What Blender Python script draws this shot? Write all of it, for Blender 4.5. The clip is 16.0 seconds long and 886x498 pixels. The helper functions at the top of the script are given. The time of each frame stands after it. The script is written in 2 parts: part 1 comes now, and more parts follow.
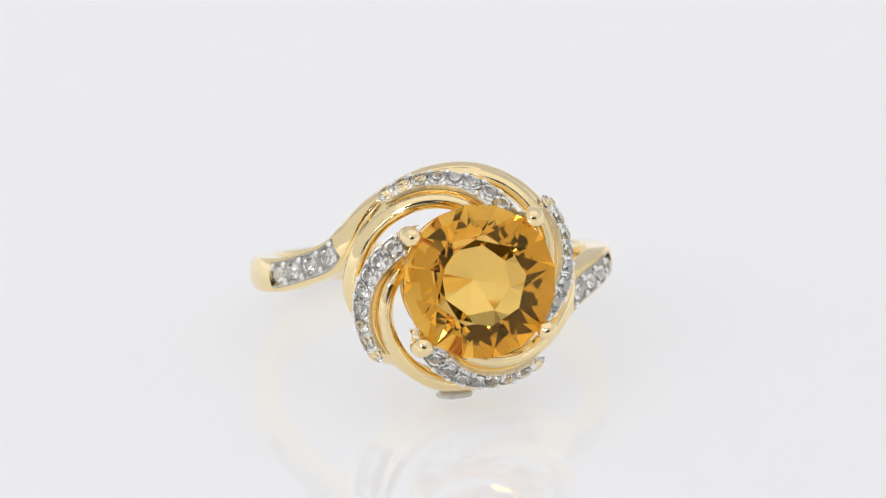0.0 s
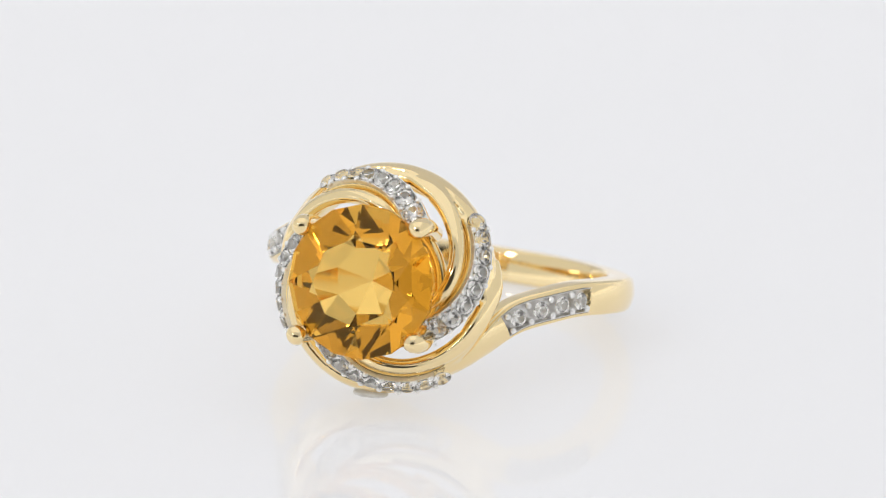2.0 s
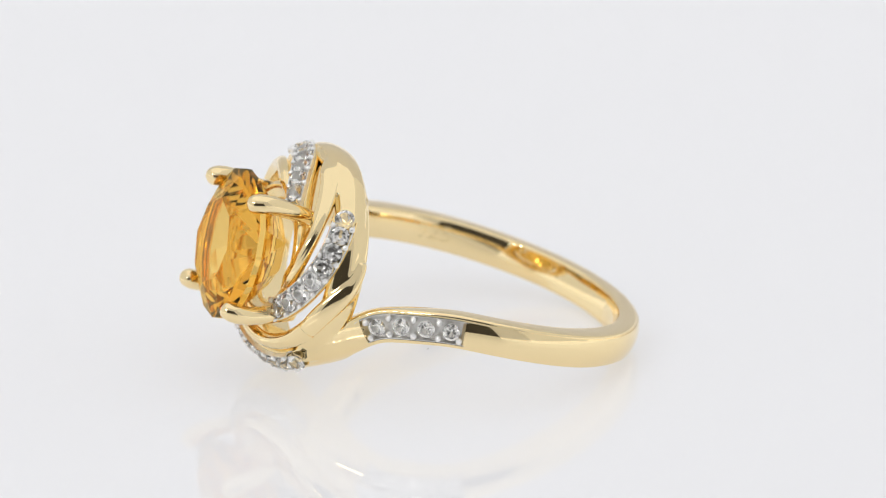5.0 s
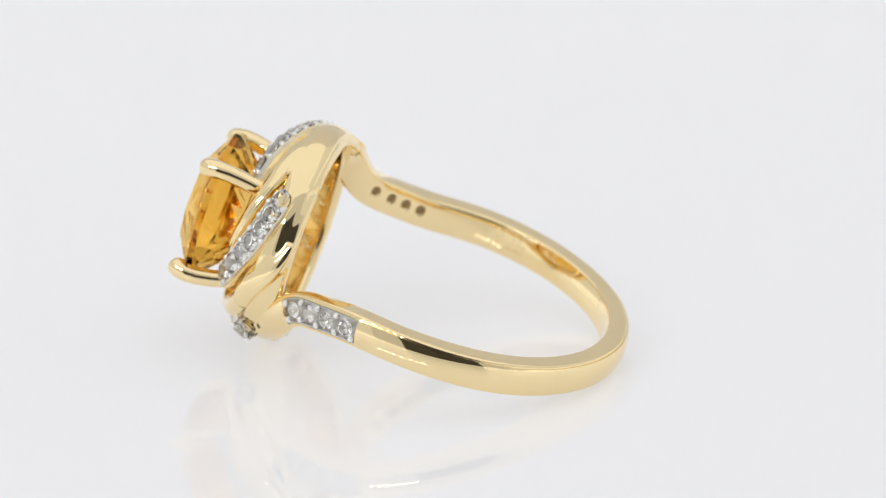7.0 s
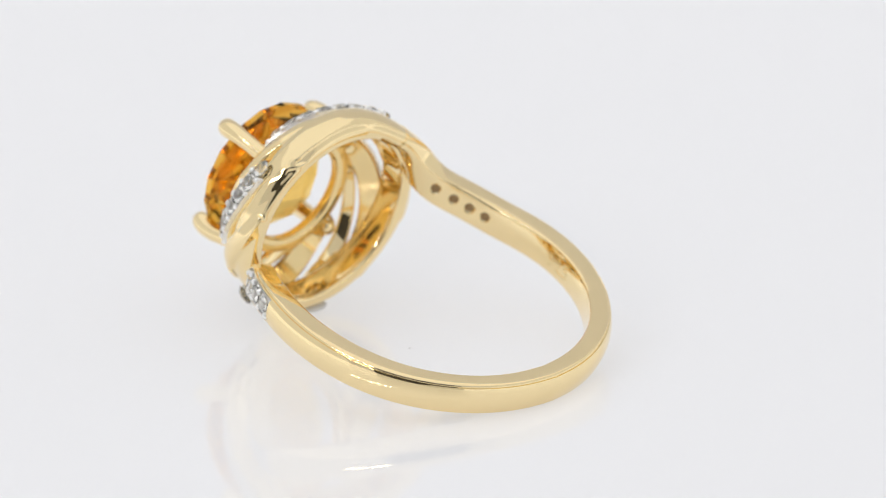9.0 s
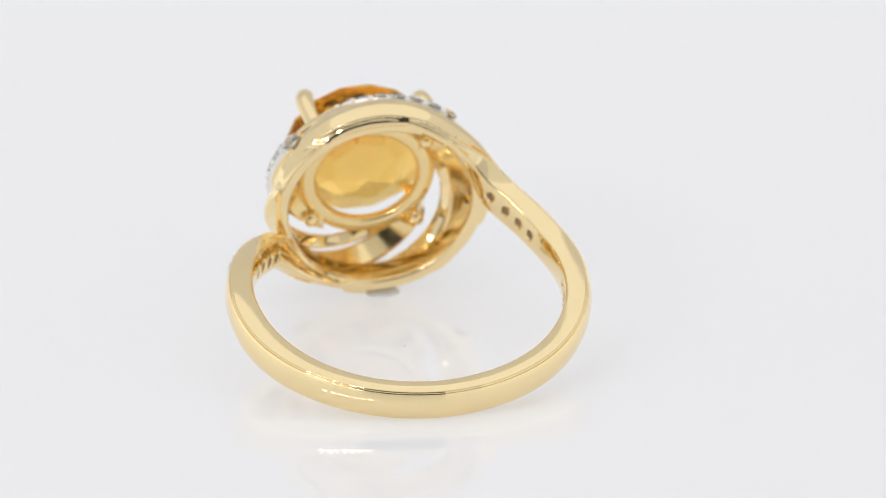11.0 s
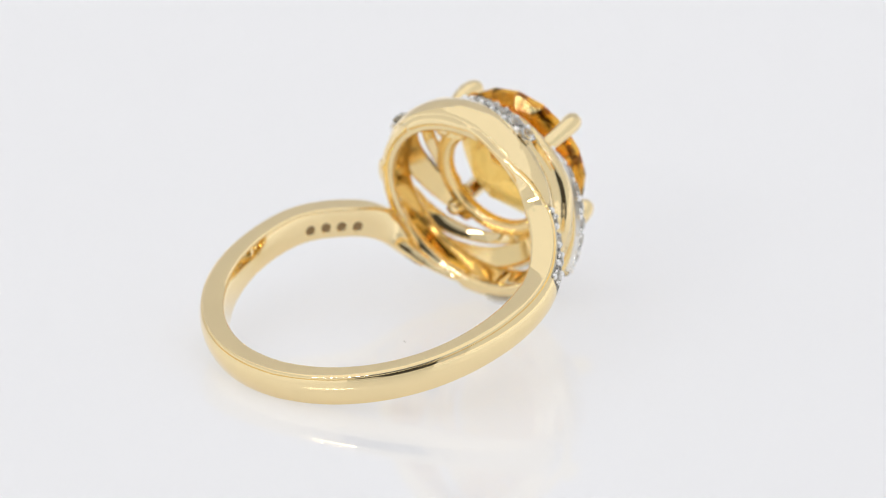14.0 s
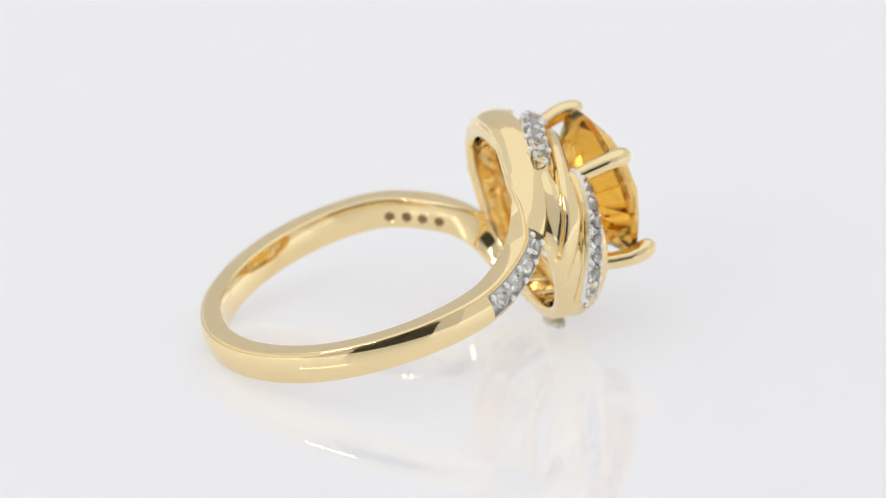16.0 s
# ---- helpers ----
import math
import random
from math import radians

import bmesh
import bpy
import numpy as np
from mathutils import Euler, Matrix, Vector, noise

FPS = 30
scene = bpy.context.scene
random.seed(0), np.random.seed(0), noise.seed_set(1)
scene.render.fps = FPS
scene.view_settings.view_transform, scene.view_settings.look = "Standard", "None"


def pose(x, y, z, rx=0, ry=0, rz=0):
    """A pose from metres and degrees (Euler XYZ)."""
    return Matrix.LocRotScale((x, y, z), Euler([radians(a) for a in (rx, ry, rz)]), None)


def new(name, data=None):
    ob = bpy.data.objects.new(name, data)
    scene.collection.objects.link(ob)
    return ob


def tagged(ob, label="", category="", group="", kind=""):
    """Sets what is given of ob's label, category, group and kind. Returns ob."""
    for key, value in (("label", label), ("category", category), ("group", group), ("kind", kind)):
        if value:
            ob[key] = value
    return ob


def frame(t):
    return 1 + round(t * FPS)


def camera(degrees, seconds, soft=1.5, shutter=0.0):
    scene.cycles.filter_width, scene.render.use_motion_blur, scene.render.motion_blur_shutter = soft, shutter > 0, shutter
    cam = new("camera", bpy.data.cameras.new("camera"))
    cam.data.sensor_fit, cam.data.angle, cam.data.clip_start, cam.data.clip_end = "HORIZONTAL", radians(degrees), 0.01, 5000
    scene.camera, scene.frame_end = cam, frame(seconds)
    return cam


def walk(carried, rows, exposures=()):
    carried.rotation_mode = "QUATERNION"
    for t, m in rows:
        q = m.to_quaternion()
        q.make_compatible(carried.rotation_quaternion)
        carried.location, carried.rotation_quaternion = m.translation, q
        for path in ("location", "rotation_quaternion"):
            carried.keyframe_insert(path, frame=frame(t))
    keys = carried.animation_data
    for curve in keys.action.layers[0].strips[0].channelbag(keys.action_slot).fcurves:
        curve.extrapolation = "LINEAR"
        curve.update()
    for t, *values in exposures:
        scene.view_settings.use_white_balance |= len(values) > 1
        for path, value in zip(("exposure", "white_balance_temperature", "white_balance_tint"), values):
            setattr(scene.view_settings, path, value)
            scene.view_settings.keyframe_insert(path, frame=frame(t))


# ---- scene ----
# ---- camera ----
MM = 0.001
cam = camera(5.573, 16.0, soft=1.1)
# macro lens: sharp at the near side of the table, soft towards the far side
cam.data.dof.use_dof = True
cam.data.dof.focus_distance = 0.498
cam.data.dof.aperture_fstop = 54.0
CAM = pose(0.0, -0.475, 0.18127, 90 - 20.29, 0, -0.158)
walk(cam, [(0, CAM), (16, CAM)], exposures=[(0, 0.0), (16, 0.0)])

# ---- world and exposure ----
world = bpy.data.worlds.new("studio")
scene.world = world
world.use_nodes = True
world.node_tree.nodes["Background"].inputs[0].default_value = (0.9, 0.93, 1.0, 1)
world.node_tree.nodes["Background"].inputs[1].default_value = 0.8


# ---- materials ----
def material(name, colour=(0.8, 0.8, 0.8), rough=0.5, metal=0.0, spec=0.5, ior=1.45, trans=0.0, coat=0.0,
             vary=0.0, scale=300.0, bump=0.0, bscale=4000.0, rvary=0.0):
    m = bpy.data.materials.new(name)
    m.use_nodes = True
    nt = m.node_tree
    b = nt.nodes["Principled BSDF"]
    b.inputs["Base Color"].default_value = (*colour, 1)
    b.inputs["Roughness"].default_value = rough
    b.inputs["Metallic"].default_value = metal
    b.inputs["IOR"].default_value = ior
    b.inputs["Transmission Weight"].default_value = trans
    b.inputs["Coat Weight"].default_value = coat
    b.inputs["Specular IOR Level"].default_value = spec
    tc = nt.nodes.new("ShaderNodeTexCoord")
    if vary or rvary:
        n = nt.nodes.new("ShaderNodeTexNoise")
        n.inputs["Scale"].default_value = scale
        n.inputs["Detail"].default_value = 5
        nt.links.new(tc.outputs["Object"], n.inputs["Vector"])
        if vary:
            mix = nt.nodes.new("ShaderNodeMix")
            mix.data_type = "RGBA"
            mix.inputs[6].default_value = (*[c * (1 - vary) for c in colour], 1)
            mix.inputs[7].default_value = (*[min(1, c * (1 + vary)) for c in colour], 1)
            nt.links.new(n.outputs[0], mix.inputs[0])
            nt.links.new(mix.outputs[2], b.inputs["Base Color"])
        if rvary:
            r = nt.nodes.new("ShaderNodeMapRange")
            r.inputs[1].default_value, r.inputs[2].default_value = 0.3, 0.7
            r.inputs[3].default_value, r.inputs[4].default_value = max(0, rough - rvary), rough + rvary
            nt.links.new(n.outputs[0], r.inputs[0])
            nt.links.new(r.outputs[0], b.inputs["Roughness"])
    if bump:
        n2 = nt.nodes.new("ShaderNodeTexNoise")
        n2.inputs["Scale"].default_value = bscale
        n2.inputs["Detail"].default_value = 3
        nt.links.new(tc.outputs["Object"], n2.inputs["Vector"])
        bp = nt.nodes.new("ShaderNodeBump")
        bp.inputs["Strength"].default_value = bump
        bp.inputs["Distance"].default_value = 0.00002
        nt.links.new(n2.outputs[0], bp.inputs["Height"])
        nt.links.new(bp.outputs[0], b.inputs["Normal"])
    return m


def glowing(name, colour, strength, base=0.2):
    m = bpy.data.materials.new(name)
    m.use_nodes = True
    b = m.node_tree.nodes["Principled BSDF"]
    b.inputs["Base Color"].default_value = (base, base, base, 1)
    b.inputs["Emission Color"].default_value = (*colour, 1)
    b.inputs["Emission Strength"].default_value = strength
    return m


def gem_glass(name, colour, ior, rough=0.0):
    m = bpy.data.materials.new(name)
    m.use_nodes = True
    nt = m.node_tree
    nt.nodes.clear()
    g = nt.nodes.new("ShaderNodeBsdfGlass")
    g.inputs["Color"].default_value = (*colour, 1)
    g.inputs["IOR"].default_value = ior
    g.inputs["Roughness"].default_value = rough
    o = nt.nodes.new("ShaderNodeOutputMaterial")
    nt.links.new(g.outputs[0], o.inputs[0])
    return m


GOLD = material("polished_gold", (0.965, 0.78, 0.445), 0.05, 1.0, vary=0.03, scale=400, rvary=0.02, bump=0.06, bscale=1200)
GOLD_IN = material("cast_gold", (0.955, 0.745, 0.38), 0.15, 1.0, vary=0.04, scale=900, rvary=0.05, bump=0.1, bscale=1800)
RHODIUM = material("rhodium", (0.96, 0.95, 0.925), 0.35, 1.0, vary=0.03, scale=2000, bump=0.2, bscale=5000)
# greyed for oxidation and, painted in, the shade of the sunk channel
SETTING = material("oxidised_shaded_rhodium", (0.8, 0.78, 0.74), 0.38, 1.0, vary=0.12, scale=1800, bump=0.25, bscale=5000)
# dark brown that paints the shade inside the drilled holes
RECESS = material("hole_shade_brown", (0.32, 0.21, 0.10), 0.5, 0.6, vary=0.25, scale=3000)
CITRINE = gem_glass("citrine", (0.98, 0.80, 0.42), 1.55, 0.0)
DIAMOND = gem_glass("diamond", (1.0, 0.995, 0.98), 1.75, 0.05)
PUTTY = material("grey_putty", (0.78, 0.77, 0.74), 0.4, vary=0.12, scale=1500, bump=0.3, bscale=2500)
# even glow added to the sheet; it washes out the ring's shadow
ACRYLIC = material("white_acrylic_added_glow", (0.42, 0.42, 0.43), 0.025, 0.0, vary=0.02, scale=12, ior=1.49, rvary=0.015)
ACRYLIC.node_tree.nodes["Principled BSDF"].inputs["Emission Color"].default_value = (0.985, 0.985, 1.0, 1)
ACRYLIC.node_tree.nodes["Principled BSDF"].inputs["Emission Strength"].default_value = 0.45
PAPER = material("white_backdrop_paper", (0.80, 0.80, 0.82), 0.7, 0.0, vary=0.015, scale=9, bump=0.1, bscale=600)
PANEL = glowing("diffuser_fabric", (0.98, 0.985, 1.0), 0.56)
TOPPANEL = glowing("top_diffuser_fabric", (0.98, 0.985, 1.0), 0.79)
LED = glowing("led_chip", (1.0, 0.98, 0.94), 36.0)
STAMP = material("struck_gold", (0.93, 0.74, 0.41), 0.2, 1.0, vary=0.08, scale=4000)
DUST = material("grey_dust", (0.25, 0.24, 0.22), 0.9, vary=0.2, scale=9000)
BLACK = material("black_lens_plastic", (0.02, 0.02, 0.02), 0.4, vary=0.2, scale=80)
DARK = material("dark_room_cloth", (0.055, 0.05, 0.045), 0.8, vary=0.2, scale=20)
ROOM = material("white_tent_cloth", (0.75, 0.75, 0.76), 0.8, vary=0.04, scale=3)


# ---- mesh helpers ----
def mesh_of(name, bm, mat, smooth=True, angle=40):
    bmesh.ops.recalc_face_normals(bm, faces=bm.faces)
    me = bpy.data.meshes.new(name)
    bm.to_mesh(me)
    bm.free()
    me.materials.append(mat)
    for p in me.polygons:
        p.use_smooth = smooth
    if smooth:
        me.set_sharp_from_angle(angle=radians(angle))
    return me


def part(name, bm, mat, parent, label="", smooth=True, angle=40):
    ob = new(name, mesh_of(name, bm, mat, smooth, angle))
    ob.parent = parent
    if label:
        ob["label"] = label
    return ob


def ease(x):
    x = min(1.0, max(0.0, x))
    return x * x * (3 - 2 * x)


def sweep(points, sides, profile, ring=False):
    """Sweeps a profile along points (mm). profile(i) gives (across, out) pairs; sides the across direction."""
    bm = bmesh.new()
    n = len(points)
    rows = []
    for i in range(n):
        p = points[i]
        tan = (points[min(i + 1, n - 1)] - points[max(i - 1, 0)]).normalized()
        side = (sides[i] - tan * sides[i].dot(tan)).normalized()
        out = side.cross(tan).normalized()
        rows.append([bm.verts.new((p + side * a + out * b) * MM) for a, b in profile(i)])
    k = len(rows[0])
    for i in range(n - 1):
        for j in range(k):
            bm.faces.new((rows[i][j], rows[i][(j + 1) % k], rows[i + 1][(j + 1) % k], rows[i + 1][j]))
    bm.faces.new(rows[0])
    bm.faces.new(rows[-1][::-1])
    return bm


def rounded(width, inner, outer, crown=0.0, r=0.15, n=3):
    """A rounded rectangle from inner to outer, with a crowned outer face."""
    pts = []
    h = width / 2
    r = min(r, h * 0.9, (outer - inner) * 0.45)
    for cx, cy, a0 in ((h - r, inner + r, -90), (h - r, outer - crown - r, 0), (-h + r, outer - crown - r, 90), (-h + r, inner + r, 180)):
        for k in range(n + 1):
            a = radians(a0 + 90 * k / n)
            pts.append((cx + r * math.cos(a), cy + r * math.sin(a)))
        if a0 == 0 and crown:
            for x in (0.55, 0.2, -0.2, -0.55):
                pts.append((h * x, outer - crown * x * x))
    return pts


def lathe(profile, seg=160):
    """Turns (radius, height) pairs (mm) into a closed ring round z."""
    bm = bmesh.new()
    rows = []
    for i in range(seg):
        a = 2 * math.pi * i / seg
        rows.append([bm.verts.new((r * math.cos(a) * MM, OVAL * r * math.sin(a) * MM, z * MM)) for r, z in profile])
    k = len(profile)
    for i in range(seg):
        for j in range(k):
            bm.faces.new((rows[i][j], rows[(i + 1) % seg][j], rows[(i + 1) % seg][(j + 1) % k], rows[i][(j + 1) % k]))
    return bm


def smoothed(pts, times=4, keep=1):
    pts = [p.copy() for p in pts]
    for _ in range(times):
        q = [p.copy() for p in pts]
        for i in range(keep, len(pts) - keep):
            q[i] = pts[i - 1] * 0.25 + pts[i] * 0.5 + pts[i + 1] * 0.25
        pts = q
    return pts


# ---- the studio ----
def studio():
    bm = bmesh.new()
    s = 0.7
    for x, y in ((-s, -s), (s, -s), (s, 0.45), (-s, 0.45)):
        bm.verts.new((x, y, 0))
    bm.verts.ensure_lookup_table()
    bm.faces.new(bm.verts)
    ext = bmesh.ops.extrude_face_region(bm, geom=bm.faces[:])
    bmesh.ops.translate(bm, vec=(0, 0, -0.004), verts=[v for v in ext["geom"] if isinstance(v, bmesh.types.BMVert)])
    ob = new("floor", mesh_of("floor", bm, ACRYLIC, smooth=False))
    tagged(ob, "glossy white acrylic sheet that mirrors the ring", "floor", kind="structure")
    # backdrop, a sheet that bends up behind the floor
    bm = bmesh.new()
    prof = [(0.451, -0.004), (0.455, 0.0)]
    for k in range(13):
        a = radians(90 * k / 12)
        prof.append((0.47 + 0.18 * math.sin(a), 0.18 - 0.18 * math.cos(a) + 0.0005))
    prof += [(0.65, 0.4), (0.65, 0.9)]
    loop = prof + [(y + 0.004, z) for y, z in prof[:0:-1]]
    ends = [[bm.verts.new((x, y, z)) for y, z in loop] for x in (-0.7, 0.7)]
    for i in range(len(loop)):
        j = (i + 1) % len(loop)
        bm.faces.new((ends[0][i], ends[1][i], ends[1][j], ends[0][j]))
    bm.faces.new(ends[0][::-1])
    bm.faces.new(ends[1])
    ob = new("backdrop", mesh_of("backdrop", bm, PAPER))
    tagged(ob, "plain white backdrop paper bent up behind the sheet", "backdrop", kind="structure")

    def slab(name, lo, hi, mat, label, cat, kind="structure"):
        bm = bmesh.new()
        bmesh.ops.create_cube(bm, size=1)
        for v in bm.verts:
            for i in range(3):
                v.co[i] = lo[i] if v.co[i] < 0 else hi[i]
        ob = new(name, mesh_of(name, bm, mat, smooth=False))
        return tagged(ob, label, cat, kind=kind)

    slab("wall_west", (-0.71, -0.7, 0.0), (-0.70, 0.66, 0.9), PANEL, "white diffuser fabric of the light tent", "wall")
    slab("wall_east", (0.70, -0.7, 0.0), (0.71, 0.66, 0.9), PANEL, "white diffuser fabric of the light tent", "wall")
    slab("ceiling", (-0.71, -0.7, 0.90), (0.71, 0.66, 0.91), TOPPANEL, "white lit diffuser over the light tent", "ceiling")
    slab("wall_south", (-0.71, -0.72, 0.0), (0.71, -0.70, 0.91), ROOM, "white front cloth of the light tent", "wall")
    slab("door_1", (-0.33, -0.698, 0.0), (0.33, -0.69, 0.37), DARK, "dark open front of the light tent", "opening")
    # the lens that shows as a dark spot in the polished band
    bm = bmesh.new()
    prof = [(0.0, -0.012), (0.015, -0.012), (0.017, -0.006), (0.034, -0.006), (0.036, -0.008), (0.036, -0.05), (0.040, -0.053), (0.040, -0.235), (0.0, -0.235)]
    rows = [[bm.verts.new((r * math.cos(a), r * math.sin(a), -z)) for r, z in prof[1:-1]] for a in [2 * math.pi * k / 40 for k in range(40)]]
    for i in range(40):
        for j in range(len(rows[0]) - 1):
            bm.faces.new((rows[i][j], rows[(i + 1) % 40][j], rows[(i + 1) % 40][j + 1], rows[i][j + 1]))
    bm.faces.new([r[0] for r in rows])
    bm.faces.new([r[-1] for r in rows][::-1])
    lens = new("macro_lens", mesh_of("macro_lens", bm, BLACK))
    lens.matrix_basis = CAM
    tagged(lens, "black macro lens mirrored in the polished gold", "lens")
    # strip of lamps over the table, mirrored as rows of dots
    strip = new("led_strip")
    strip.matrix_basis = pose(-0.31, -0.40, 0.30, 50, 0, -38)
    tagged(strip, "row of small white lamps hung over the table", "lamp")
    bm = bmesh.new()
    bmesh.ops.create_cube(bm, size=1)
    for v in bm.verts:
        v.co = (v.co.x * 0.32, v.co.y * 0.06, v.co.z * 0.004 + 0.004)
    part("rail", bm, PAPER, strip, smooth=False)
    for x in (-0.1, 0.1):
        bm = bmesh.new()
        bmesh.ops.create_cone(bm, cap_ends=True, segments=10, radius1=0.0015, radius2=0.0015, depth=0.62)
        rod = part("hanger", bm, BLACK, strip)
        foot = strip.matrix_basis @ Vector((x, 0, 0.005))
        rod.matrix_basis = strip.matrix_basis.inverted() @ Matrix.Translation(foot + Vector((0, 0, 0.305)))
    bm = bmesh.new()
    bmesh.ops.create_cube(bm, size=1)
    for v in bm.verts:
        v.co = (v.co.x * 0.018, v.co.y * 0.034, v.co.z * 0.002)
    me = mesh_of("chip", bm, LED, smooth=False)
    for k in range(7):
        ob = new("chip", me)
        ob.parent = strip
        ob.location = ((k - 3) * 0.046, 0, 0.001)


studio()

# ---- the ring: local x across, y along the finger, z out to the head; mm ----
ring = new("ring")
tagged(ring, "yellow gold ring with round citrine in a diamond-set swirl", "ring")
R_MID = 9.3
HEAD_U, HEAD_W, OVAL = -0.16, -0.10, 0.975
GEM_U, GEM_W = 0.08, 0.0
shift_tab = ((0, 0.0), (85, 0.0), (100, -0.03), (111, -0.08), (117, -0.25), (124, -0.55), (130, -0.82), (137, -1.2), (143, -1.65), (150, -2.3))


def on_head(r, a, z):
    """A place round the head's axis: radius, angle in radians, height."""
    return Vector((HEAD_U + r * math.cos(a), HEAD_W + OVAL * r * math.sin(a), z))



def table(tab, x):
    for (a, p), (b, q) in zip(tab, tab[1:]):
        if x <= b:
            return p + (q - p) * (x - a) / (b - a)
    return tab[-1][1]


def arm(sign):
    """From the back of the band round one side, up on to the rim of the head and along it."""
    pts, bs = [], []
    for k in range(0, 144):
        a = radians(k)
        pts.append(Vector((sign * R_MID * math.sin(a), sign * table(shift_tab, k) - 0.13 * (1 - ease((k - 45) / 50)), -R_MID * math.cos(a))))
        bs.append(k)
    for k in range(1, 104):
        ph = radians(-22 - 1.5 * k + (0 if sign > 0 else 180))
        pts.append(on_head(5.98 + 0.02 * ease((k - 55) / 48), ph, 8.15 + 1.2 * ease(k / 40)))
        bs.append(143 + k)
    pts = smoothed(pts, 40)
    sides = []
    for b in bs:
        f = ease((b - 132) / 34)
        sides.append((Vector((0, 1, 0)) * (1 - f) + Vector((0.15, 0, sign)) * f).normalized())
    return pts, sides, [sign * b for b in bs]


def shank_path():
    p, s, b = arm(1)
    q, r, c = arm(-1)
    # the two halves meet at the back with no break
    for i in range(40):
        f = 0.5 + 0.5 * ease(i / 40)
        y0, y1 = p[i].y, q[i].y
        p[i].y, q[i].y = y0 * f + y1 * (1 - f), y1 * f + y0 * (1 - f)
    return q[::-1] + p[1:], r[::-1] + s[1:], c[::-1] + b[1:]


PATH, SIDES, BETA = shank_path()


def shank_size(b):
    """Width, thickness, and how far the inner face bulges inwards."""
    left, b = b < 0, abs(b)
    wid = 1.9 - 0.02 * ease((b - 60) / 45) + 0.2 * ease((b - 145) / 25) - 0.7 * ease((b - 200) / 45)
    thick = 1.45 + (0.15 if left else -0.15) * ease((b - 60) / 45) - 0.45 * ease((b - 138) / 30) - 0.4 * ease((b - 190) / 55)
    bulge = (0.10 if left else 0.30) * ease((b - 15) / 70) * (1 - ease((b - 128) / 18))
    return wid, thick, bulge


PLATES = {1: (109.5, 140.5), -1: (110.0, 140.0)}


def plate_of(b):
    return PLATES[1 if b > 0 else -1]


def shank_profile(i):
    w, t, g = shank_size(BETA[i])
    h, top = w / 2, t - 0.5
    cut = 0.55 if plate_of(BETA[i])[0] <= abs(BETA[i]) <= plate_of(BETA[i])[1] else 0.0
    c, e = 0.26 + 0.10 * ease((abs(BETA[i]) - 138) / 15), 0.10
    r = 0.17 + 0.16 * ease((abs(BETA[i]) - 143) / 15)
    out = []
    for cx, cy, a0 in ((h - r, -0.5 + r, -90), (h - r, top - c - r, 0)):
        for k in range(5):
            a = radians(a0 + 90 * k / 4)
            out.append((cx + r * math.cos(a), cy + r * math.sin(a)))
    out = [(0.0, -0.5), (0.35 * h, -0.5 + 0.03), (0.6 * h, -0.5 + 0.05)] + [(x, y + (e if k < 5 else 0)) for k, (x, y) in enumerate(out)]
    out = [(x, y - g if k < 8 else y) for k, (x, y) in enumerate(out)]
    for x, d in ((0.84, 0), (0.76, 0), (0.73, 1), (0.4, 1), (0.0, 1)):
        out.append((h * x, top - c * x * x - cut * d))
    return out + [(-x, y) for x, y in out[-2:0:-1]]


def shank():
    """The free band, up to where it runs into the rim of the head."""
    keep = [i for i in range(len(BETA)) if abs(BETA[i]) <= 160]
    i0 = keep[0]
    return sweep(PATH[i0:keep[-1] + 1], SIDES[i0:keep[-1] + 1], lambda i: shank_profile(i + i0))


def arm_end(sign):
    """The stretch of the band that lies along the rim; slimmer by a hair where it slips into the free band."""
    keep = [i for i in range(len(BETA)) if BETA[i] * sign >= 154]
    i0 = keep[0]

    def prof(i):
        k = 1 - 0.05 * (1 - ease((abs(BETA[i + i0]) - 157) / 7))
        return [(x * k, y * k) for x, y in shank_profile(i + i0)]
    return sweep(PATH[i0:keep[-1] + 1], SIDES[i0:keep[-1] + 1], prof)


def on_shank(beta, across=0.0, lift=0.0):
    """The place and axes on the outer face of the shank at the angle beta."""
    i = min(range(len(BETA)), key=lambda k: abs(BETA[k] - beta))
    tan = (PATH[i + 1] - PATH[i - 1]).normalized()
    f = (beta - BETA[i]) / (BETA[i + 1] - BETA[i])
    side = (SIDES[i] - tan * SIDES[i].dot(tan)).normalized()
    out = side.cross(tan).normalized()
    p = PATH[i] + (PATH[i + 1] - PATH[i]) * f
    w, t, g = shank_size(beta)
    return p + side * across + out * (t - 0.5 + lift), tan, side, out


def axes(p, x, y, z):
    m = Matrix((x, y, z)).transposed().to_4x4()
    m.translation = p * MM
    return m


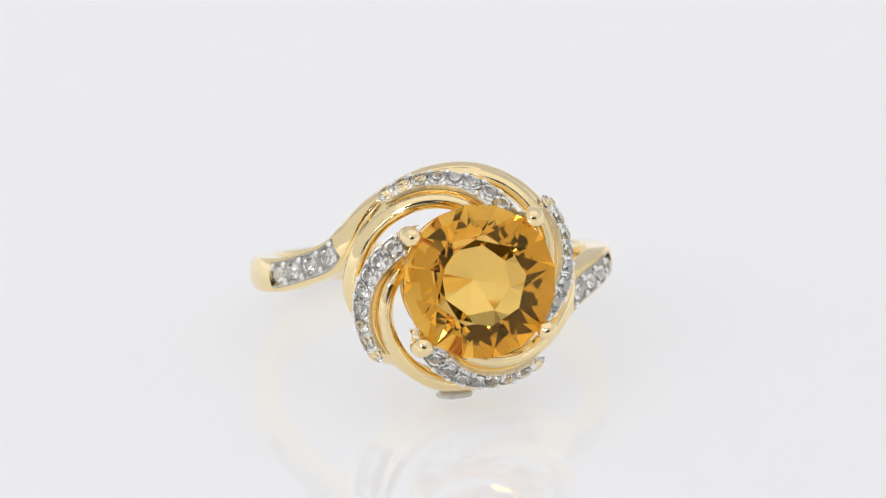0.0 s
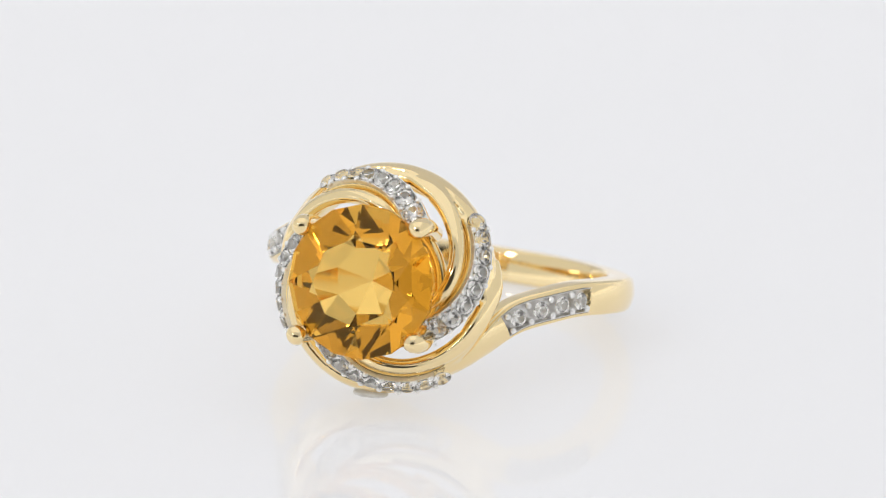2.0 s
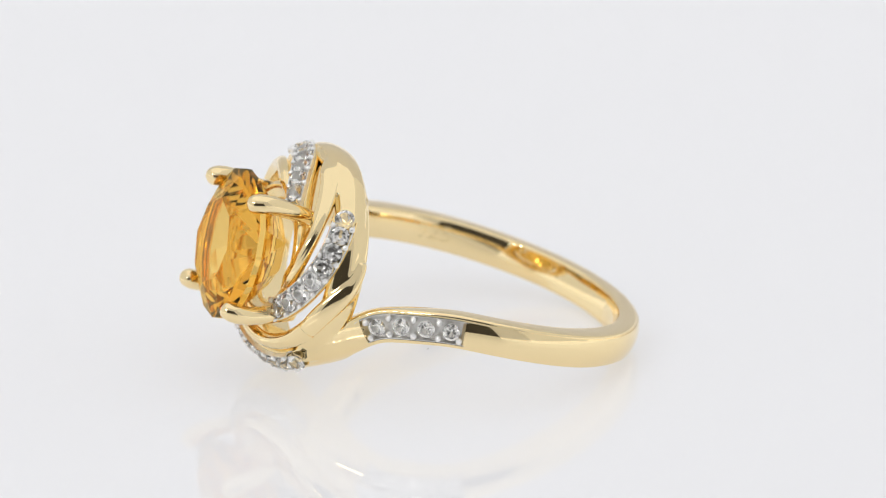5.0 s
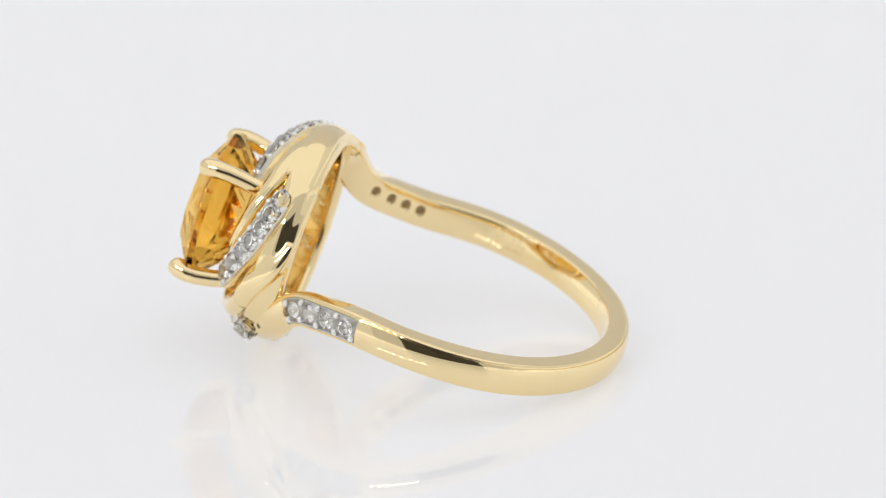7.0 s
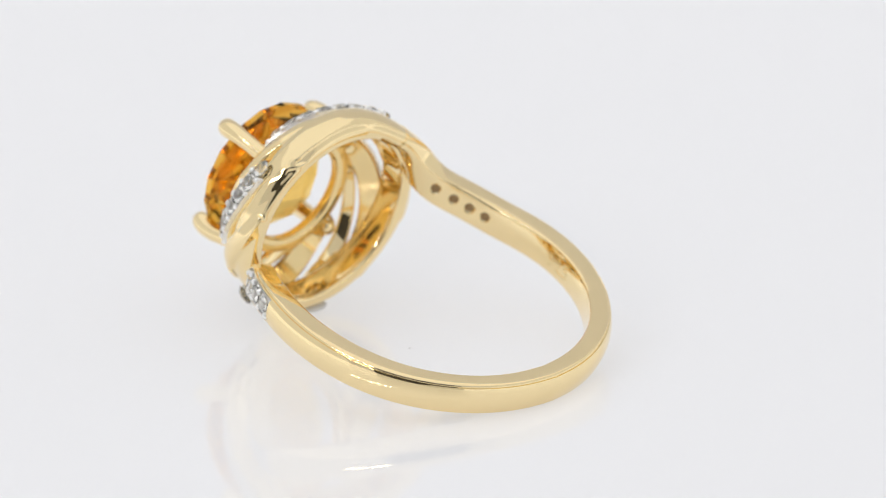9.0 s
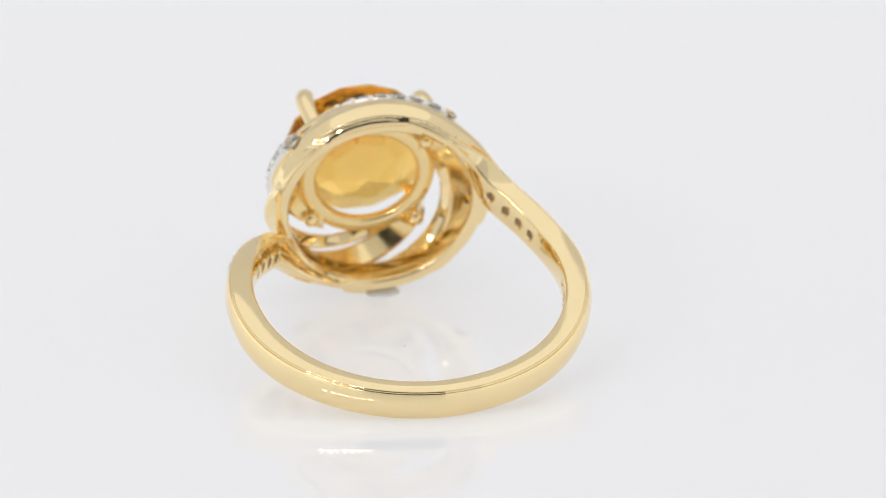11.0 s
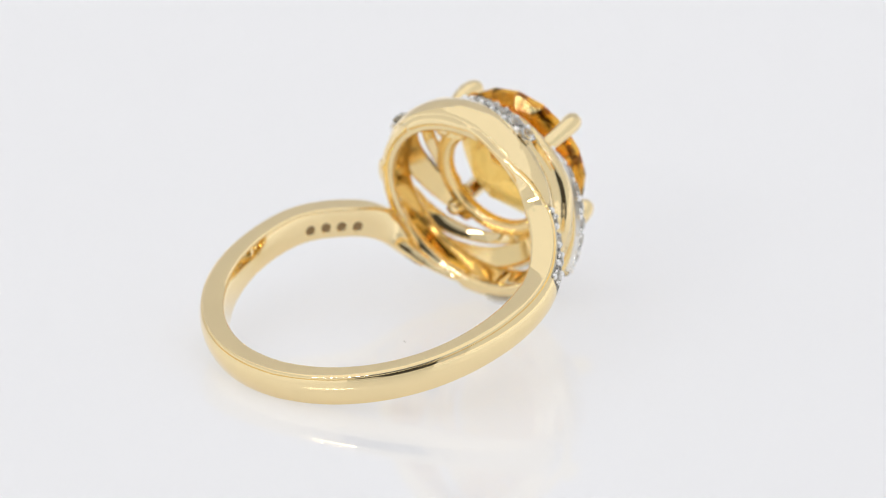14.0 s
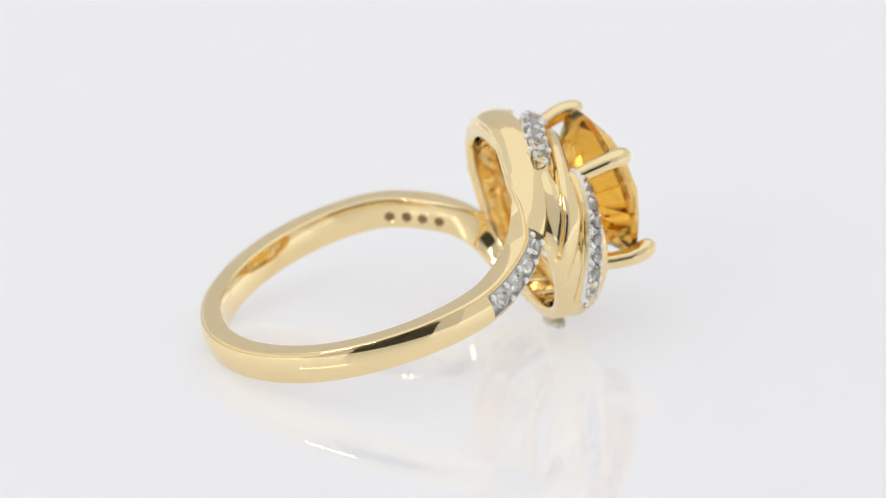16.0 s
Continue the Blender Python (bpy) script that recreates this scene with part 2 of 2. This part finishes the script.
# stones: a brilliant of a given radius with its girdle at z = 0
def brilliant(r, table_r, crown, pavilion, girdle, seg=8, lower=0.44, steep=None):
    """steep: the slope of the facets next to the girdle; without it the main facets run on up to the girdle."""
    bm = bmesh.new()
    n = seg
    def row(rad, z, m, off):
        return [bm.verts.new((rad * math.cos(2 * math.pi * (k + off) / m) * MM, rad * math.sin(2 * math.pi * (k + off) / m) * MM, z * MM)) for k in range(m)]
    top = row(r * table_r, crown, n, 0.0)
    mid = row(r * (table_r + 1) * 0.515, crown * 0.52, n, 0.5)
    g1 = row(r, girdle / 2, 2 * n, 0.0)
    g2 = row(r, -girdle / 2, 2 * n, 0.0)
    drop = pavilion * (1 - lower * math.cos(math.pi / n)) if steep is None else r * (1 - lower) * steep
    low = row(r * lower, -girdle / 2 - drop, n, 0.5)
    tip = bm.verts.new((0, 0, (-girdle / 2 - pavilion) * MM))
    bm.faces.new(top)
    for k in range(n):
        j = (k + 1) % n
        bm.faces.new((top[k], mid[k], top[j]))
        bm.faces.new((top[k], mid[k - 1], g1[2 * k], mid[k]))
        bm.faces.new((mid[k], g1[2 * k], g1[2 * k + 1]))
        bm.faces.new((mid[k], g1[2 * k + 1], g1[(2 * k + 2) % (2 * n)]))
        a, b, c = 2 * k, 2 * k + 1, (2 * k + 2) % (2 * n)
        bm.faces.new((g1[a], g2[a], g2[b], g1[b]))
        bm.faces.new((g1[b], g2[b], g2[c], g1[c]))
        bm.faces.new((g2[a], low[k], g2[b]))
        bm.faces.new((g2[b], low[k], g2[c]))
        if steep is None:
            bm.faces.new((low[k - 1], tip, low[k], g2[a]))
        else:
            bm.faces.new((low[k - 1], tip, low[k]))
            bm.faces.new((low[k - 1], low[k], g2[a]))
    return bm


def small_stone():
    return mesh_of("diamond", brilliant(0.5, 0.58, 0.17, 0.42, 0.03), DIAMOND, smooth=False)


def bead_mesh():
    bm = bmesh.new()
    bmesh.ops.create_icosphere(bm, subdivisions=2, radius=0.16 * MM)
    return mesh_of("bead", bm, RHODIUM)


STONE, BEAD = small_stone(), bead_mesh()


def setpiece(name, me, parent, m, scale=1.0):
    ob = new(name, me)
    ob.parent = parent
    ob.matrix_basis = m @ Matrix.Diagonal((scale, scale, scale, 1))
    return ob


band = part("shank", shank(), GOLD, ring, "polished gold band that splits past the head", angle=50)


def drill(ob, places, radius, depth):
    """Cuts round holes into ob: places are (point in mm, direction)."""
    made = []
    for p, d in places:
        bm = bmesh.new()
        bmesh.ops.create_cone(bm, cap_ends=True, segments=14, radius1=radius * MM, radius2=radius * MM, depth=depth * MM)
        cut = new("cut", mesh_of("cut", bm, GOLD_IN))
        cut.matrix_basis = Matrix.Translation(p * MM) @ d.to_track_quat("Z", "Y").to_matrix().to_4x4()
        made.append(cut)
        mod = ob.modifiers.new("hole", "BOOLEAN")
        mod.object, mod.operation, mod.solver = cut, "DIFFERENCE", "EXACT"
    bpy.context.view_layer.update()
    me = bpy.data.meshes.new_from_object(ob.evaluated_get(bpy.context.evaluated_depsgraph_get()))
    ob.modifiers.clear()
    ob.data = me
    for cut in made:
        bpy.data.objects.remove(cut)


holes = []
for sign, betas in ((1, (115.5, 122, 128, 134)), (-1, (117, 123.5, 130, 137))):
    for b in betas:
        p, tan, side, out = on_shank(sign * b, -0.15 * sign)
        q = p - out * (shank_size(sign * b)[1] + shank_size(sign * b)[2])
        holes.append((q, out))
drill(band, holes, 0.29, 0.9)
# added dark discs just inside the holes, in place of their inner shade
for q, out in holes:
    bm = bmesh.new()
    bmesh.ops.create_cone(bm, cap_ends=True, segments=14, radius1=0.285 * MM, radius2=0.27 * MM, depth=0.1 * MM)
    plug = part("shade_plug", bm, RECESS, band)
    plug.matrix_basis = Matrix.Translation((q + out * 0.11) * MM) @ out.to_track_quat("Z", "Y").to_matrix().to_4x4()


def hallmark(beta, text, height):
    """Figures struck into the inside of the band."""
    cu = bpy.data.curves.new("hallmark", "FONT")
    cu.body, cu.size, cu.align_x, cu.align_y, cu.extrude = text, height, "CENTER", "CENTER", 0.012
    tmp = new("tmp", cu)
    bpy.context.view_layer.update()
    me = bpy.data.meshes.new_from_object(tmp.evaluated_get(bpy.context.evaluated_depsgraph_get()))
    bpy.data.objects.remove(tmp)
    bpy.data.curves.remove(cu)
    bm = bmesh.new()
    bm.from_mesh(me)
    bpy.data.meshes.remove(me)
    r0 = R_MID - 0.5 - shank_size(beta)[2]
    for v in bm.verts:
        a = radians(beta) + v.co.x / r0
        r = r0 - v.co.z - 0.02 + 0.06 * (v.co.y / 0.8) ** 2
        v.co = Vector((r * math.sin(a), v.co.y, -r * math.cos(a))) * MM
    part("hallmark", bm, STAMP, band, "struck 925 silver mark", smooth=False)


hallmark(-81, "925", 1.4)


# row of four stones on each shoulder, in a white-metal trough
def trough(w, deep, wall=0.09):
    h = w / 2
    return [(-h, -deep), (h, -deep), (h, 0), (h - wall, 0.0), (h - wall - 0.03, -deep + 0.07), (-h + wall + 0.03, -deep + 0.07), (-h + wall, 0.0), (-h, 0)]


def shoulder(sign):
    b0, b1 = PLATES[sign][0] - 0.2, PLATES[sign][1] + 0.2
    pts, sides, n = [], [], 24
    for k in range(n + 1):
        p, tan, side, out = on_shank(sign * (b0 - 1.0 + (b1 - b0 + 2.0) * k / n))
        pts.append(p - out * 0.13)
        sides.append(side)
    if sign < 0:
        pts, sides = pts[::-1], sides[::-1]
    bm = sweep(pts, sides, lambda i: trough(1.36, 0.42, 0.05))
    plate = part("shoulder_setting", bm, SETTING, ring, "grey white-metal channel set with four diamonds", angle=30)
    step = (b1 - b0) / 4
    for k in range(4):
        p, tan, side, out = on_shank(sign * (b0 + step * (k + 0.5)), 0, -0.1)
        y = out.cross(tan)
        turn = Matrix.Rotation(random.uniform(0, 0.7), 4, "Z") @ Matrix.Rotation(random.uniform(-0.06, 0.06), 4, "X")
        setpiece("diamond", STONE, plate, axes(p, tan, y, out) @ turn, 0.98)
    for k in range(5):
        for a in (-0.44, 0.44):
            if k in (0, 4) and a * sign > 0 and k == 0:
                continue
            p, tan, side, out = on_shank(sign * (b0 + step * min(3.86, max(0.14, k))), a, -0.11)
            setpiece("bead", BEAD, plate, axes(p, tan, side, out), 1.25)


shoulder(1)
shoulder(-1)

# ---- head ----
base = [(5.22, 8.55), (5.28, 8.36), (5.45, 8.26), (5.82, 8.26), (5.98, 8.33), (6.08, 8.5), (6.14, 8.8), (6.14, 9.4), (6.08, 9.85), (5.96, 10.1), (5.78, 10.22), (5.52, 10.22), (5.3, 10.1), (5.22, 9.9)]
def dome(r):
    return 12.1 - 0.42 * (r - 4.2) ** 2 if r > 4.2 else 12.1 - 0.5 * (4.2 - r)


def spiral(start, span, r0, r1, power, far=1.12, n=40, drop=0.0, lead=0.28, before=0.0, tuck=0.25):
    """A line on the dome that runs from the rim inwards; it rises out of the rim over its first stretch."""
    pts = []
    for k in range(n + 1):
        s = -before + (far + before) * k / n
        r = r0 - (r0 - r1) * max(0, s) ** power - tuck * (max(0, -s) / 0.14)
        a = radians(start - span * s)
        pts.append(on_head(r, a, dome(r0 - (r0 - r1) * max(0, s) ** power) - drop * (1 - ease((s + before) / lead))))
    return pts


lean_tab = ((3.0, 5), (4.2, 16), (5.2, 40), (5.8, 56), (6.3, 66), (7.0, 70))


def across_of(pts):
    """Directions across the ribbon, lying on the dome."""
    out = []
    for i, p in enumerate(pts):
        tan = (pts[min(i + 1, len(pts) - 1)] - pts[max(i - 1, 0)]).normalized()
        rad = Vector((p.x - HEAD_U, (p.y - HEAD_W) / OVAL, 0))
        a = radians(table(lean_tab, rad.length))
        nrm = rad.normalized() * math.sin(a) + Vector((0, 0, math.cos(a)))
        out.append(tan.cross(nrm).normalized())
    return out


def gold_line(start):
    pts = spiral(start, 97, 6.36, 4.2, 1.9, far=1.17, n=48, drop=1.3, lead=0.4, before=0.14)
    return pts, across_of(pts)


def gold_profile(f):
    w = 0.9 + 0.25 * ease(f / 0.16) - 0.42 * ease((f - 0.2) / 0.5)
    return rounded(w, -0.62, 0.06, 0.09, 0.14, 4)


ROOT = 17


def gold_ribbon(start):
    """The free stretch of a ribbon; its root is cast in one with the rim."""
    pts, sd = gold_line(start)
    part("gold_ribbon", sweep(pts[ROOT:], sd[ROOT:], lambda i: gold_profile((i + ROOT) / 48)), GOLD, ring, angle=65)


def gold_root(start):
    pts, sd = gold_line(start)

    def prof(i):
        k = 1 - 0.05 * ease((i - ROOT + 3) / 4)
        return [(x * k, y * k) for x, y in gold_profile(i / 48)]
    return sweep(pts[:ROOT + 4], sd[:ROOT + 4], prof)


def channel(w, low, high, half, deep):
    """A rounded bar with a slot along its top."""
    h, r = w / 2, 0.12
    return [(-h, low + r), (-h + r, low), (h - r, low), (h, low + r), (h, high - 0.04), (h - 0.03, high), (half, high), (half, deep), (-half, deep), (-half, high), (-h + 0.03, high), (-h, high - 0.04)]


def pave_line(start):
    pts = spiral(start + 1, 83, 6.48, 4.25, 1.8, 1.17, 54, drop=1.0, lead=0.24, before=0.1, tuck=0.95)
    return pts, across_of(pts)


def pave_root(start):
    pts, sd = pave_line(start)
    return sweep(pts[:11], sd[:11], lambda i: rounded(1.15, -0.5 - 0.2 * ease((i - 4) / 4), -0.3, 0.0, 0.09, 4))


def pave_ribbon(start):
    pts, sd = pave_line(start)
    body = part("pave_ribbon", sweep(pts[9:], sd[9:], lambda i: channel(1.4, -0.75 - 0.2 * ease(i / 10), -0.26, 0.65, -0.6)), GOLD_IN, ring, "gold ribbon set with a row of small diamonds")
    part("setting_strip", sweep(pts[11:-3], sd[11:-3], lambda i: trough(1.28, 0.58, 0.05)), RHODIUM, body, "white-metal setting strip", angle=30)
    length = [0.0]
    for a, b in zip(pts, pts[1:]):
        length.append(length[-1] + (b - a).length)
    def at(d):
        for i in range(len(pts) - 1):
            if d <= length[i + 1]:
                f = (d - length[i]) / (length[i + 1] - length[i])
                p = pts[i].lerp(pts[i + 1], f)
                tan = (pts[i + 1] - pts[i]).normalized()
                side = (sd[i] - tan * sd[i].dot(tan)).normalized()
                return p, tan, side, side.cross(tan)
        return at(length[-1] - 0.001)
    d = 2.6
    while d < length[-1] - 1.05:
        p, tan, side, out = at(d)
        turn = Matrix.Rotation(random.uniform(0, 0.7), 4, "Z")
        setpiece("diamond", STONE, body, axes(p + out * 0.02, tan, out.cross(tan), out) @ turn @ Matrix.Rotation(random.uniform(-0.1, 0.1), 4, "X"), 1.1)
        for s in (-1, 1):
            q, tan, side, out = at(d + 0.495)
            setpiece("bead", BEAD, body, axes(q + side * 0.53 * s, tan, side, out), random.uniform(1.0, 1.2))
        d += 0.99


def cast(name, pieces, mat, parent, label, grain=0.055, passes=26):
    """Joins closed pieces into one casting with soft fillets where they meet."""
    whole = bmesh.new()
    for bm in pieces:
        bmesh.ops.recalc_face_normals(bm, faces=bm.faces)
        me = bpy.data.meshes.new("piece")
        bm.to_mesh(me)
        bm.free()
        whole.from_mesh(me)
        bpy.data.meshes.remove(me)
    me = bpy.data.meshes.new(name)
    whole.to_mesh(me)
    whole.free()
    ob = new(name, me)
    mod = ob.modifiers.new("join", "REMESH")
    mod.mode, mod.voxel_size = "VOXEL", grain * MM
    mod = ob.modifiers.new("soften", "SMOOTH")
    mod.factor, mod.iterations = 0.5, passes
    bpy.context.view_layer.update()
    done = bpy.data.meshes.new_from_object(ob.evaluated_get(bpy.context.evaluated_depsgraph_get()))
    ob.modifiers.clear()
    ob.data = done
    done.materials.clear()
    done.materials.append(mat)
    for p in done.polygons:
        p.use_smooth = True
    ob.parent = parent
    ob["label"] = label
    return ob


rim = lathe(base)
bmesh.ops.translate(rim, verts=rim.verts, vec=(HEAD_U * MM, HEAD_W * MM, 0))
cast("head_frame", [rim, arm_end(1), arm_end(-1)] + [gold_root(95 - 90 * q) for q in range(4)] + [pave_root(139 - 90 * q) for q in range(4)],
     GOLD, ring, "smooth gold rim from which the ribbons grow")
for q in range(4):
    gold_ribbon(95 - 90 * q)
for q in range(4):
    pave_ribbon(139 - 90 * q)

# gallery ring under the stone
bm = lathe([(2.9, 11.3), (2.96, 11.08), (3.12, 10.98), (3.62, 10.98), (3.82, 11.08), (3.95, 11.35), (4.0, 11.75), (3.85, 11.9), (3.5, 11.85), (3.1, 11.7), (2.94, 11.5)])
bmesh.ops.translate(bm, verts=bm.verts, vec=(GEM_U * MM, GEM_W * MM, 0))
part("gallery_ring", bm, GOLD_IN, ring, angle=60)

GIRDLE = 14.05
stone = part("citrine", brilliant(4.24, 0.57, 1.2, 3.12, 0.35, lower=0.46, steep=0.96), CITRINE, ring, "round faceted orange-yellow citrine", smooth=False)
stone.location = (GEM_U * MM, GEM_W * MM, GIRDLE * MM)
stone.rotation_euler = (0, 0, radians(8))


def prong(phi, wide=0.0):
    a = radians(phi)
    rad = Vector((math.cos(a), math.sin(a), 0))
    c = Vector((GEM_U, GEM_W, 0))
    line = []
    for r, z, w in ((3.92, 10.62, 0.12), (3.93, 10.66, 0.32), (3.97, 10.8, 0.44), (4.05, 11.2, 0.47), (4.2, 11.8, 0.48), (4.45, 12.6, 0.49), (4.62, 13.4, 0.51), (4.64, 14.0, 0.54), (4.55, 14.42, 0.56), (4.45, 14.72, 0.52), (4.38, 14.9, 0.42), (4.34, 15.0, 0.27), (4.32, 15.03, 0.1)):
        line.append((c + rad * (r + wide) + Vector((0, 0, z)), w))
    tang = Vector((-math.sin(a), math.cos(a), 0))
    bm = sweep([p for p, _ in line], [tang] * len(line),
               lambda i: [(line[i][1] * math.cos(2 * math.pi * k / 14), line[i][1] * math.sin(2 * math.pi * k / 14)) for k in range(14)])
    part("prong", bm, GOLD, ring, angle=70)


for phi, wide in ((48, 0.0), (145, 0.0), (-134, 0.18), (-38, 0.0)):
    prong(phi, wide)

# ---- dab of putty that holds the head upright ----
bm = bmesh.new()
bmesh.ops.create_uvsphere(bm, u_segments=28, v_segments=10, radius=1.0)
for v in bm.verts:
    n = 1 + 0.08 * noise.noise(v.co * 2)
    v.co = Vector((v.co.x * 1.02 * n, v.co.y * 0.6 * n, max(-0.0, v.co.z * 0.30 + 0.12))) * MM
putty = new("putty_dab", mesh_of("putty_dab", bm, PUTTY))
tagged(putty, "small flattened grey dab of putty under the head of the ring", "putty")

bm = bmesh.new()
bmesh.ops.create_icosphere(bm, subdivisions=2, radius=1.0)
for v in bm.verts:
    v.co = Vector((v.co.x * 0.06, v.co.y * 0.045, (v.co.z + 1) * 0.02)) * MM * (1 + 0.3 * noise.noise(v.co * 3))
speck = new("dust_speck", mesh_of("dust_speck", bm, DUST))
tagged(speck, "tiny grey speck of dust on the white sheet", "dust")

# ---- things that move: all turn with the table ----
TILT, FACE, ROLL = 16.49, -1.05, -1.05
CENTRE = (1.198, 2.09, 3.824)
SPEED = -16.228


def turned(t):
    return Matrix.Rotation(radians(SPEED * (t - 0.7)), 4, "Z")


def motions():
    # local x, y, z of the ring: across, along the finger, out to the head
    rest = Matrix.Translation(Vector(CENTRE) * MM) @ Matrix.Rotation(radians(FACE), 4, "Z") @ Matrix.Rotation(radians(90 - TILT), 4, "X") @ Matrix.Rotation(radians(ROLL), 4, "Z")
    dab = Matrix.Translation(Vector((0.3, -8.25, 0.0)) * MM)
    times = [0.5 * k for k in range(33)]
    walk(ring, [(t, turned(t) @ rest) for t in times])
    walk(putty, [(t, turned(t) @ dab) for t in times])
    grain = turned(12.0).inverted() @ Matrix.Translation(Vector((-0.9, -0.1, 0.0)) * MM)
    walk(speck, [(t, turned(t) @ grain) for t in times])


motions()
